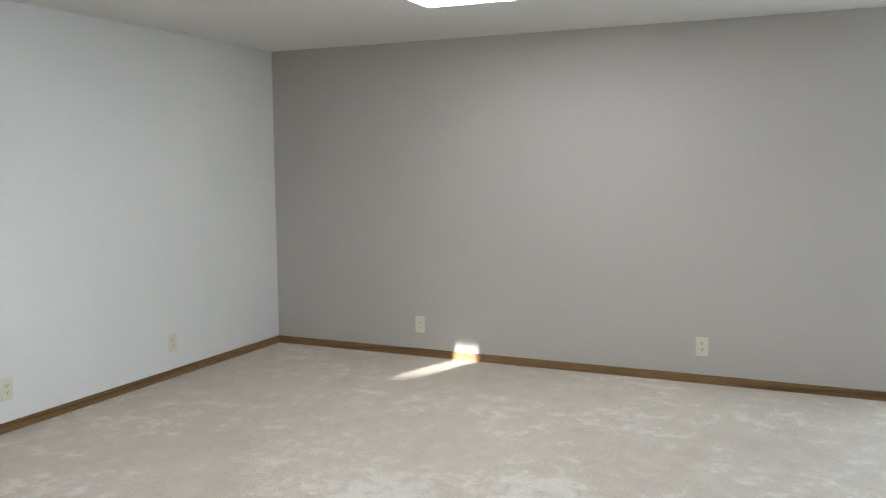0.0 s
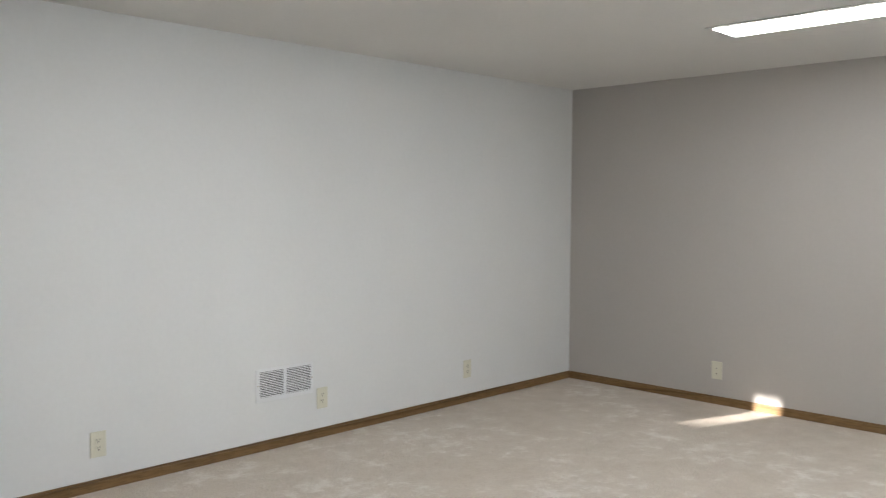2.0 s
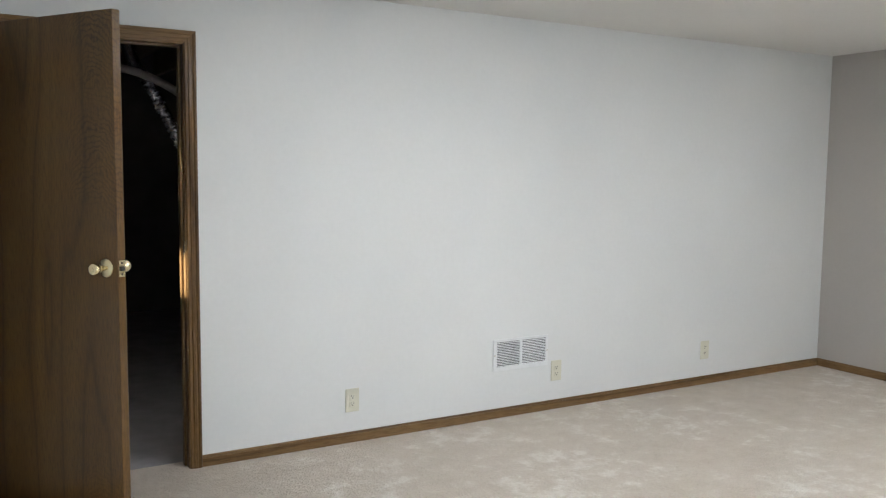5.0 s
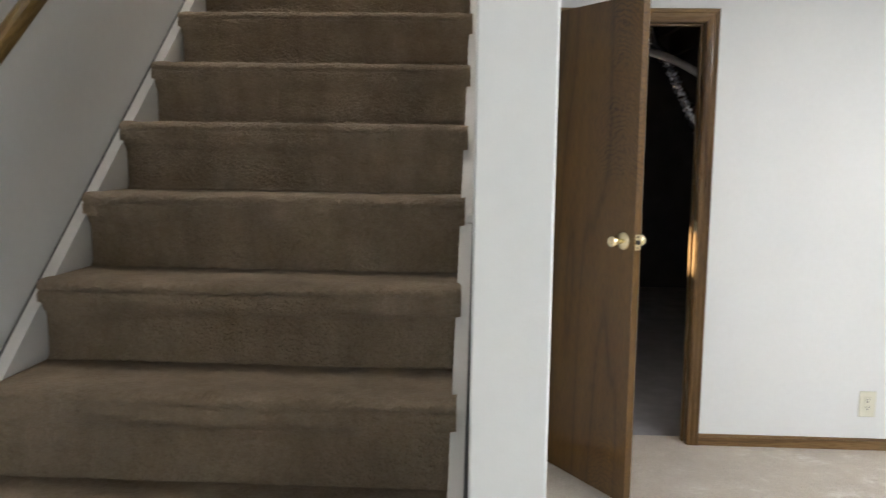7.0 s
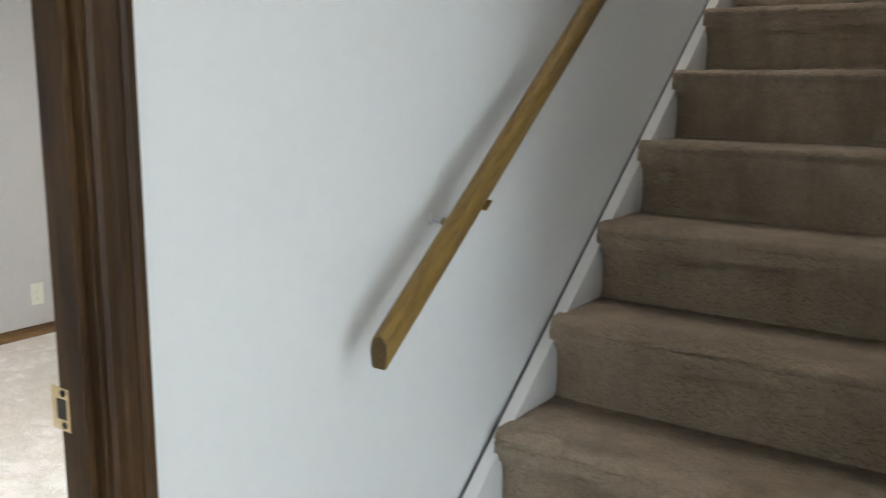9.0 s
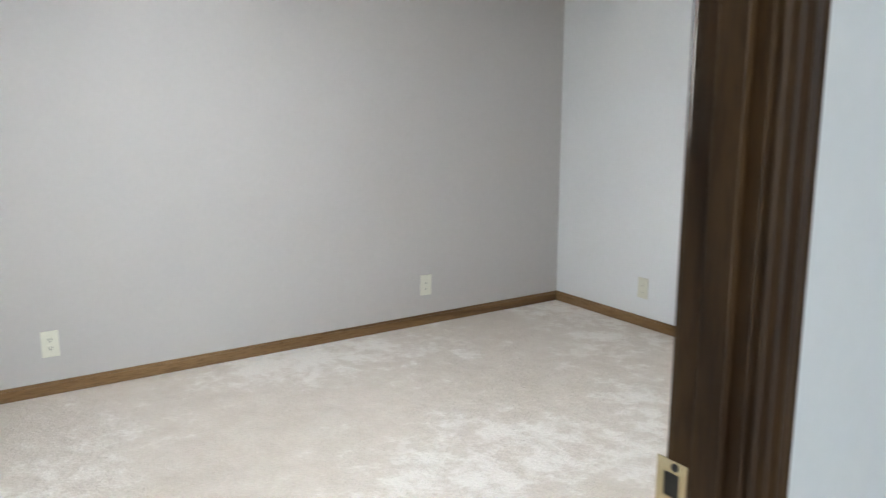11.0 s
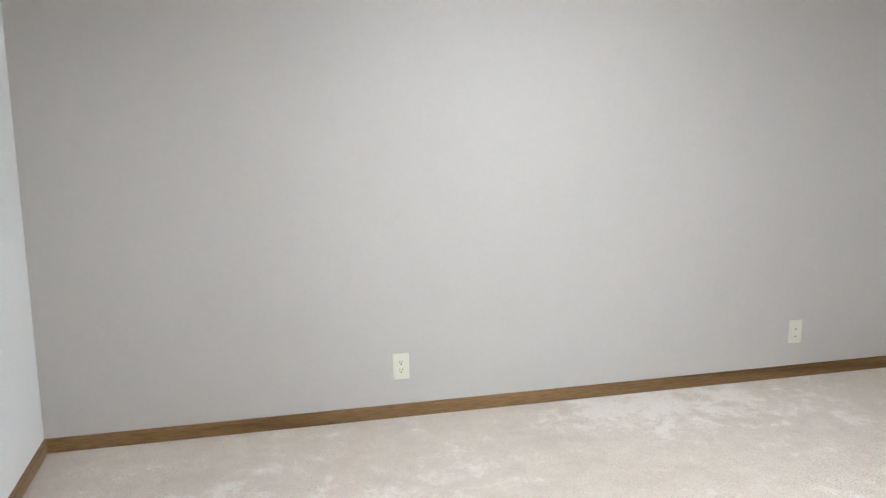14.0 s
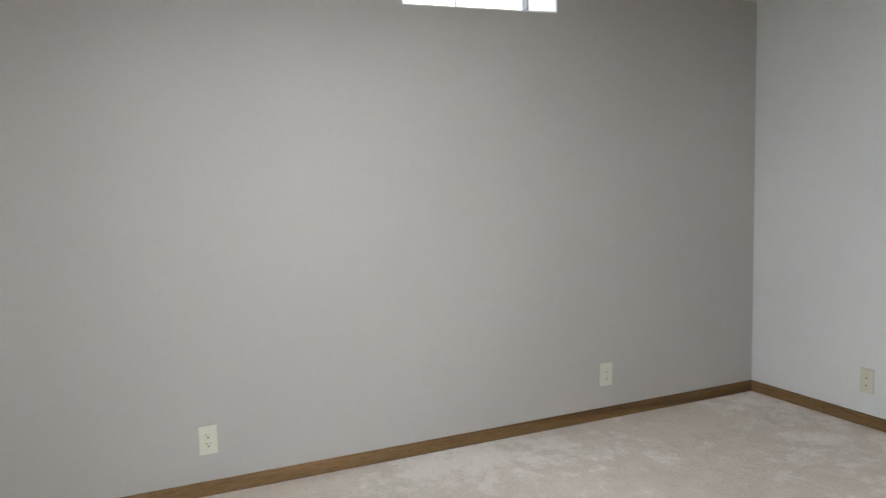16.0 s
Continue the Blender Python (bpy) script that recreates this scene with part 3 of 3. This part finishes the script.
def staircase():
    top = empty("staircase", (STAIR_L0 + STAIR_R0) / 2, nose_y(1), 0)
    tagged(top, "straight flight of taupe carpeted stairs with white skirt boards", "stairs", kind="structure")
    ov = 0.030
    w = STAIR_R0 - STAIR_L0
    prof = [(ov - 0.011, -0.003, 0), (ov - 0.004, 0.003, 0), (ov, 0.013, 0), (ov, RISE * 0.3, 0), (ov - 0.003, RISE - 0.090, 0), (ov - 0.008, RISE - 0.078, 1), (0.011, RISE - 0.068, 1), (0.004, RISE - 0.054, 1), (0.002, RISE - 0.036, 1), (0.0015, RISE - 0.029, 1), (0.0085, RISE - 0.0255, 1), (0.0000, RISE - 0.021, 1),
            (0.005, RISE - 0.008, 1), (0.016, RISE - 0.002, 1), (0.030, RISE, 1), (0.045, RISE, 1), (0.050, RISE - 0.001, 0), (RUN * 0.6, RISE - 0.002, 0), (RUN + ov, RISE - 0.003, 0), (RUN + ov, 0.0, 0)]
    for n in range(1, 15):
        rng = random.Random(n)
        y0, z0 = nose_y(n), RISE * (n - 1)
        cols = 44
        bm = bmesh.new()
        rows = []
        for c in range(cols + 1):
            f = c / cols
            edge = min(c, cols - c)
            row = []
            for k, (u, v, lip) in enumerate(prof):
                x = LIP_L + (LIP_R - LIP_L) * f if lip else STAIR_L0 + w * f
                j = 0.0026 if lip else 0.0
                du, dv = rng.uniform(-j, j), rng.uniform(-j, j)
                if edge == 0 and lip:
                    du += 0.003
                row.append(bm.verts.new((x, y0 + u + du, z0 + v + (dv if k > 0 else 0))))
            rows.append(row)
        for a, b in zip(rows, rows[1:]):
            for i in range(len(prof) - 1):
                bm.faces.new((a[i], b[i], b[i + 1], a[i + 1]))
            bm.faces.new((a[-1], b[-1], b[0], a[0]))
        bm.faces.new(rows[0])
        bm.faces.new(rows[-1][::-1])
        bmesh.ops.recalc_face_normals(bm, faces=bm.faces)
        ob = part("step", bm, M_STAIR, top, smooth=True)
        ob.matrix_parent_inverse = top.matrix_world.inverted()
    slope = RISE / RUN

    def skirt(x0, x1, y_from, y_to, up):
        bm = bmesh.new()
        dn = 0.34
        pts = []
        for y, o in ((y_from, up), (y_to, up), (y_to, -dn), (y_from, -dn)):
            z = RISE * 4 + (y - NOSE_4) * slope + o
            pts.append((y, max(z, 0.0)))
        a = [bm.verts.new((x0, y, z)) for y, z in pts]
        b = [bm.verts.new((x1, y, z)) for y, z in pts]
        for i in range(4):
            bm.faces.new((a[i], a[(i + 1) % 4], b[(i + 1) % 4], b[i]))
        bm.faces.new(a)
        bm.faces.new(b)
        bmesh.ops.recalc_face_normals(bm, faces=bm.faces)
        ob = part("skirt_board", bm, M_SKIRT, top, "white painted skirt board")
        ob.matrix_parent_inverse = top.matrix_world.inverted()

    # Solid dark strip whose colour stands in for the shade beside a skirt board.
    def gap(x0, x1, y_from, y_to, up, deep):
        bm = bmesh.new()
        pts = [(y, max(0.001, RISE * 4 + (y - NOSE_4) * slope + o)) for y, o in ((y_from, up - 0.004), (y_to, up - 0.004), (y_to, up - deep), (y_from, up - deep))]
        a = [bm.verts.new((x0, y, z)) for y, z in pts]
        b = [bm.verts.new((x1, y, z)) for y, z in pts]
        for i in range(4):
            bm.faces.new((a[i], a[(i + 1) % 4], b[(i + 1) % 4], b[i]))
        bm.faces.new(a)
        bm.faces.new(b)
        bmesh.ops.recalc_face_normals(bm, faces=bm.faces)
        ob = part("gap_shade", bm, M_GAP, top, "dark strip standing in for the shade between skirt board and wall")
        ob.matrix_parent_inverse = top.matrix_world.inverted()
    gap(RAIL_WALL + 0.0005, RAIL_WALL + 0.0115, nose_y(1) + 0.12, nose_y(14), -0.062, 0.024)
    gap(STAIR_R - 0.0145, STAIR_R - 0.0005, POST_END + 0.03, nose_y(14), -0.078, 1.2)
    shim = part("shim", box(bmesh.new(), STAIR_R - 0.010, STAIR_R - 0.0003, -2.915, -2.895, 1.341, 1.354, 0.002, 1), M_SKIRT, top, "small white shim in the joint")
    shim.matrix_parent_inverse = top.matrix_world.inverted()
    skirt(RAIL_WALL + 0.012, STAIR_L0 - 0.0005, nose_y(1) + 0.0, nose_y(14), -0.058)
    skirt(STAIR_R0 + 0.0005, STAIR_R - 0.015, POST_END, nose_y(14), -0.078)


staircase()


def handrail():
    a = Vector((-6.738, -3.142, 1.046))
    slope = 0.805
    d = Vector((0, 1, slope)).normalized()
    top = empty("handrail", a.x, a.y, a.z)
    tagged(top, "golden oak handrail on brackets along the stair wall", "handrail")
    length = 3.3
    side, up = Vector((1, 0, 0)), Vector((0, -d.z, d.y))
    # bread-loaf section: flat foot, straight flanks, domed top
    prof = [(-0.0125, -0.0205), (0.0125, -0.0205), (0.0155, -0.0180), (0.0195, 0.000), (0.0185, 0.008), (0.0150, 0.0155), (0.0085, 0.0205), (0.0, 0.0222), (-0.0085, 0.0205), (-0.0150, 0.0155), (-0.0185, 0.008), (-0.0195, 0.000), (-0.0155, -0.0180)]
    bm = bmesh.new()
    k = len(prof)
    rings = []
    for w, s in ((0, 0.93), (0.003, 1.0), (length, 1.0)):      # the foot is cut plumb
        rings.append([bm.verts.new((u * s * 0.90, v * s, w + v * s * slope)) for u, v in prof])
    for p, q in zip(rings, rings[1:]):
        for i in range(k):
            bm.faces.new((p[i], p[(i + 1) % k], q[(i + 1) % k], q[i]))
    ends = [bm.faces.new(rings[0]), bm.faces.new(rings[-1])]
    bmesh.ops.recalc_face_normals(bm, faces=bm.faces)
    for f in ends:
        f.material_index = 1
    rail = part("rail", bm, M_RAIL, top, "golden oak rail with a moulded profile")
    rail.data.materials.append(M_RAIL_END)
    rail.matrix_basis = Matrix(((side.x, up.x, d.x, 0), (side.y, up.y, d.y, 0), (side.z, up.z, d.z, 0), (0, 0, 0, 1)))
    for along in (0.345, 1.56, 2.82):
        p = d * along
        bm = tube([p + Vector((RAIL_WALL - a.x + 0.003, 0.0, -0.050)), p + Vector((-0.074, 0.0, -0.052)), p + Vector((-0.062, 0, -0.053))], 0.0050, 12)
        part("bracket", bm, M_SKIRT, top, "bracket arm painted over with the wall", True)
        bm = tube([p + Vector((-0.066, 0, -0.052)), p + Vector((-0.048, 0, -0.056)), p + Vector((-0.030, 0, -0.058)), p + Vector((-0.010, 0, -0.048)), p + Vector((0.0, 0, -0.030))], 0.0075, 12)
        part("elbow", bm, M_BRASS_DARK, top, "tarnished brass bracket elbow", True)
        saddle = part("saddle", box(bmesh.new(), -0.0180, 0.0205, -0.004, 0.0, -0.012, 0.012, 0.001, 1), M_BRASS_DARK, top)
        saddle.matrix_basis = rail.matrix_basis @ pose(0, -0.0207, along)
        rose = part("bracket_plate", lathe([(0.011, 0), (0.0105, 0.002), (0.007, 0.005)], 20), M_SKIRT, top, "bracket rosette painted over with the wall")
        rose.matrix_basis = pose(RAIL_WALL - a.x + 0.0005, p.y, p.z - 0.050, 0, 90, 0)


handrail()


# ---- outlets and plates ----
def wall_plate(x, y, z, face, jack=False, label="ivory duplex outlet on a wall plate", rz_tilt=0.0, plastic=None):
    """Built facing -y, then turned so that it faces the room."""
    turn = {"-y": 0, "-x": -90, "+x": 90, "+y": 180}[face]
    ob = empty("wall_outlet" if not jack else "wall_jack")
    tagged(ob, label, "outlet" if not jack else "wall jack", "outlets along the walls")
    bm = bmesh.new()
    box(bm, -0.0395, 0.0395, -0.0055, 0.0, -0.0635, 0.0635, 0.0028, 3)
    plastic = plastic or M_IVORY
    part("plate", bm, plastic, ob)
    if not jack:
        for dz in (0.0195, -0.0195):
            r = part("receptacle", box(bmesh.new(), -0.017, 0.017, -0.0072, -0.004, dz - 0.0145, dz + 0.0145, 0.0022, 2), M_IVORY, ob)
            part("slot", boxes((-0.0082, -0.0052, -0.0076, -0.0070, dz - 0.001, dz + 0.0085)), M_SLOT, r)
            part("slot", boxes((0.0052, 0.0082, -0.0076, -0.0070, dz + 0.0005, dz + 0.0085)), M_SLOT, r)
            part("ground_hole", boxes((-0.003, 0.003, -0.0076, -0.0070, dz - 0.0105, dz - 0.0045)), M_SLOT, r)
        s = part("screw", lathe([(0.003, 0), (0.0026, 0.001)], 10), M_IVORY, ob)
        s.matrix_basis = pose(0, -0.0055, 0, 90, 0, 0)
    else:
        r = part("jack_insert", box(bmesh.new(), -0.014, 0.014, -0.0068, -0.004, -0.030, 0.030, 0.001, 1), plastic, ob)
        for h in (0.014, -0.026):
            part("socket", boxes((-0.0028, 0.0028, -0.0073, -0.0066, h - 0.003, h + 0.003)), M_SLOT, r)
        for dz in (0.047, -0.047):
            s = part("screw", lathe([(0.003, 0), (0.0026, 0.001)], 10), M_IVORY, ob)
            s.matrix_basis = pose(0, -0.0055, dz, 90, 0, 0)
    ob.matrix_world = pose(x, y, z, 0, rz_tilt, turn)
    return ob


OUT_Z = 0.240
wall_plate(-3.893, 0, OUT_Z - 0.010, "-y")
wall_plate(-2.524, 0, OUT_Z, "-y", label="ivory duplex outlet beside the return air grille")
wall_plate(-1.232, 0, OUT_Z, "-y", label="ivory duplex outlet near the corner of the white wall")
wall_plate(0, -1.288, OUT_Z + 0.003, "-x", True, "ivory wall plate with two small jacks")
wall_plate(0, -3.338, OUT_Z + 0.005, "-x", label="ivory duplex outlet on the greige wall")
wall_plate(WEST, -3.605, 0.248, "+x", label="ivory duplex outlet on the greige wall")
wall_plate(WEST, -1.488, 0.248, "+x", True, "ivory wall plate with a jack on the greige wall", 1.5)
wall_plate(-9.53, R2_S, 0.165, "+y", True, "white jack plate low on the white wall", 0.0, M_VENT)
wall_plate(-9.784, R2_N, 0.240, "-y", True, "plain ivory wall plate on the white wall")


# ---- return air grille ----
def grille(x0, x1, z0, z1):
    ob = empty("return_air_grille", (x0 + x1) / 2, 0, (z0 + z1) / 2)
    tagged(ob, "white enamelled steel return air grille in two louvred bays", "wall vent")
    w, h = (x1 - x0) / 2, (z1 - z0) / 2
    t = 0.007
    part("backing", boxes((-w + 0.012, w - 0.012, -0.0012, -0.0004, -h + 0.012, h - 0.012)), M_VENT_IN, ob)
    bm = bmesh.new()
    m = 0.026
    box(bm, -w, w, -t, 0, h - m * 0.7, h, 0.002, 1)
    box(bm, -w, w, -t, 0, -h, -h + m * 0.95, 0.002, 1)
    box(bm, -w, -w + m, -t, 0, -h + m * 0.95, h - m * 0.7)
    box(bm, w - m * 0.6, w, -t, 0, -h + m * 0.95, h - m * 0.7)
    part("frame", bm, M_VENT, ob)
    part("divider", boxes((-0.0085, 0.0085, -t, 0, -h + m * 0.95, h - m * 0.7)), M_VENT, ob)
    z_lo, z_hi = -h + m * 0.95, h - m * 0.7
    n = 15
    for bx0, bx1 in ((-w + m, -0.0085), (0.0085, w - m * 0.6)):
        me = None
        for i in range(n):
            z = z_lo + (z_hi - z_lo) * (i + 0.5) / n
            if me is None:
                bm = bmesh.new()
                v = [bm.verts.new(p) for p in ((bx0, -0.0062, -0.0030), (bx1, -0.0062, -0.0030), (bx1, -0.0056, 0.0022), (bx0, -0.0056, 0.0022), (bx0, -0.0050, -0.0030), (bx1, -0.0050, -0.0030), (bx1, -0.0044, 0.0022), (bx0, -0.0044, 0.0022))]
                for f in ((0, 1, 2, 3), (7, 6, 5, 4), (0, 4, 5, 1), (1, 5, 6, 2), (2, 6, 7, 3), (3, 7, 4, 0)):
                    bm.faces.new([v[k] for k in f])
                bmesh.ops.recalc_face_normals(bm, faces=bm.faces)
                s = part("slat", bm, M_VENT, ob)
                me = s.data
            else:
                s = new("slat", me)
                s.parent = ob
            s.matrix_basis = pose(0, 0, z)
    for sx in (-w + 0.011, w - 0.007):
        s = part("screw", lathe([(0.0035, 0), (0.003, 0.0012)], 10), M_BRASS_DARK, ob)
        s.matrix_basis = pose(sx, -t, 0, 90, 0, 0)


grille(-2.993, -2.594, 0.281, 0.472)


# ---- ceiling lights ----
def ceiling_light(x, y, drop=0.0):
    ob = empty("ceiling_light", x, y, CEIL + drop)
    tagged(ob, "lit fluorescent ceiling fixture with a flush acrylic diffuser", "ceiling light", "fluorescent fixtures")
    w, l = 0.130, 0.61
    bm = bmesh.new()
    for a in ((-w - 0.035, -w, -l - 0.03, l + 0.03), (w, w + 0.02, -l - 0.03, l + 0.03), (-w, w, -l - 0.03, -l), (-w, w, l, l + 0.03)):
        box(bm, *a, -0.006, -0.0005)
    part("flange", bm, M_PAN, ob, "thin painted steel flange")
    bm = bmesh.new()
    box(bm, -w, w, -l, l, -0.010, -0.001, 0.003, 2)
    part("diffuser", bm, M_GLOW, ob, "glowing white acrylic diffuser")
    return ob


light = ceiling_light(-1.345, -2.56)
# First: unseen fill added for the north wall; second: placed from the handrail's shadow.
for x, y in ((-3.7, -1.95), (-4.3, -3.85)):
    copy_thing(light, pose(x, y, CEIL))
# Unseen pair added to brighten the small room.
for x in (-9.0, -8.45):
    copy_thing(light, pose(x, -2.98, CEIL_2))


# Unseen fixture added to stand in for light coming down from upstairs.
upper = ceiling_light(-6.3, -0.9, 4.9 - CEIL)
tagged(upper, "unseen warm fill light added over the stairhead", "ceiling light")
for o in upper.children:
    if o.name.startswith("diffuser"):
        o.data.materials[0] = M_GLOW_WARM


# ---- basement windows ----
def window(name, x, y0, y1, z0, z1, axis, panes, label):
    """Built along the y axis at x, or along x at y, with a sliding sash frame set at the outer face."""
    ob = empty(name)
    tagged(ob, label, "window", kind="structure")

    def b(nm, a0, a1, f0, f1, h0, h1, mat):
        bm = boxes((f0, f1, a0, a1, h0, h1)) if axis == "x" else boxes((a0, a1, f0, f1, h0, h1))
        return part(nm, bm, mat, ob)
    fr = 0.022
    b("window_frame", y0, y0 + fr, x, x + 0.05, z0, z1, M_SASH)
    b("window_frame", y1 - fr, y1, x, x + 0.05, z0, z1, M_SASH)
    b("window_frame", y0 + fr, y1 - fr, x, x + 0.05, z0, z0 + 0.012, M_SASH)
    b("window_frame", y0 + fr, y1 - fr, x, x + 0.05, z1 - 0.012, z1, M_SASH)
    n = panes
    for i in range(1, n):
        c = y0 + (y1 - y0) * i / n
        b("mullion", c - 0.0035, c + 0.0035, x + 0.01, x + 0.03, z0 + 0.012, z1 - 0.012, M_SASH)
    for i in range(n):
        a = y0 + (y1 - y0) * i / n + (fr if i == 0 else 0.006)
        c = y0 + (y1 - y0) * (i + 1) / n - (fr if i == n - 1 else 0.006)
        p = b("pane", a, c, x + 0.018, x + 0.022, z0 + 0.012, z1 - 0.012, M_GLASS)
        p.visible_shadow = False


window("window_1", WEST - 0.31, WIN[0], WIN[1], WIN[2], WIN[3], "x", 2, "high basement window in a deep white reveal, bright with sky")
window("window_2", WEST - 0.28, WIN_U[0], WIN_U[1], WIN_U[2], WIN_U[3], "x", 2, "small basement window of the utility room")
window("window_3", 0.22, FILL_DOOR[0], FILL_DOOR[1], FILL_DOOR[2], FILL_DOOR[3], "x", 2, "unseen glazed door added to let daylight into the large room")
structure("window_reveal", boxes((WEST - 0.26, WEST + 0.001, WIN[0] - 0.0, WIN[0] + 0.008, WIN[2] + 0.008, WIN[3] - 0.008), (WEST - 0.26, WEST + 0.001, WIN[1] - 0.008, WIN[1], WIN[2] + 0.008, WIN[3] - 0.008),
                                (WEST - 0.26, WEST + 0.001, WIN[0], WIN[1], WIN[2], WIN[2] + 0.008), (WEST - 0.26, WEST + 0.001, WIN[0], WIN[1], WIN[3] - 0.008, WIN[3])), M_SKIRT, "white painted reveal round the basement window", "trim")

# ---- utility room things ----
def duct_run():
    pts = [(-5.9 + 1.05 * f, 1.2, 2.035) for f in (0, 0.5, 1)]
    pts += [(-4.85 + 0.42 * f, 1.2, 2.035 - 0.17 * f ** 1.7) for f in np.linspace(0.05, 1, 12)]
    pts += [(-4.40, 1.2, 1.80), (-4.38, 1.2, 1.5), (-4.38, 1.2, 0.0)]
    ob = mesh_ob("pipe", tube(pts, 0.024, 14), M_PIPE, smooth=True)
    tagged(ob, "pale grey pipe bending down below the utility room joists", "pipe")
    rng = random.Random(4)
    pts = [(-4.83, 1.28, CEIL + 0.05), (-4.79, 1.28, CEIL - 0.1), (-4.75, 1.28, CEIL - 0.22)]
    for i in range(50):
        f = i / 49
        pts.append((-4.725 + 0.30 * f + rng.uniform(-.006, .006), 1.28, 2.06 - 0.56 * f ** 1.15 + rng.uniform(-.006, .006)))
    ob = mesh_ob("flexible_duct", tube(pts, 0.036, 16, 0.05), M_FOIL)
    tagged(ob, "crinkled silver foil flexible duct hanging from the joists", "duct")


duct_run()
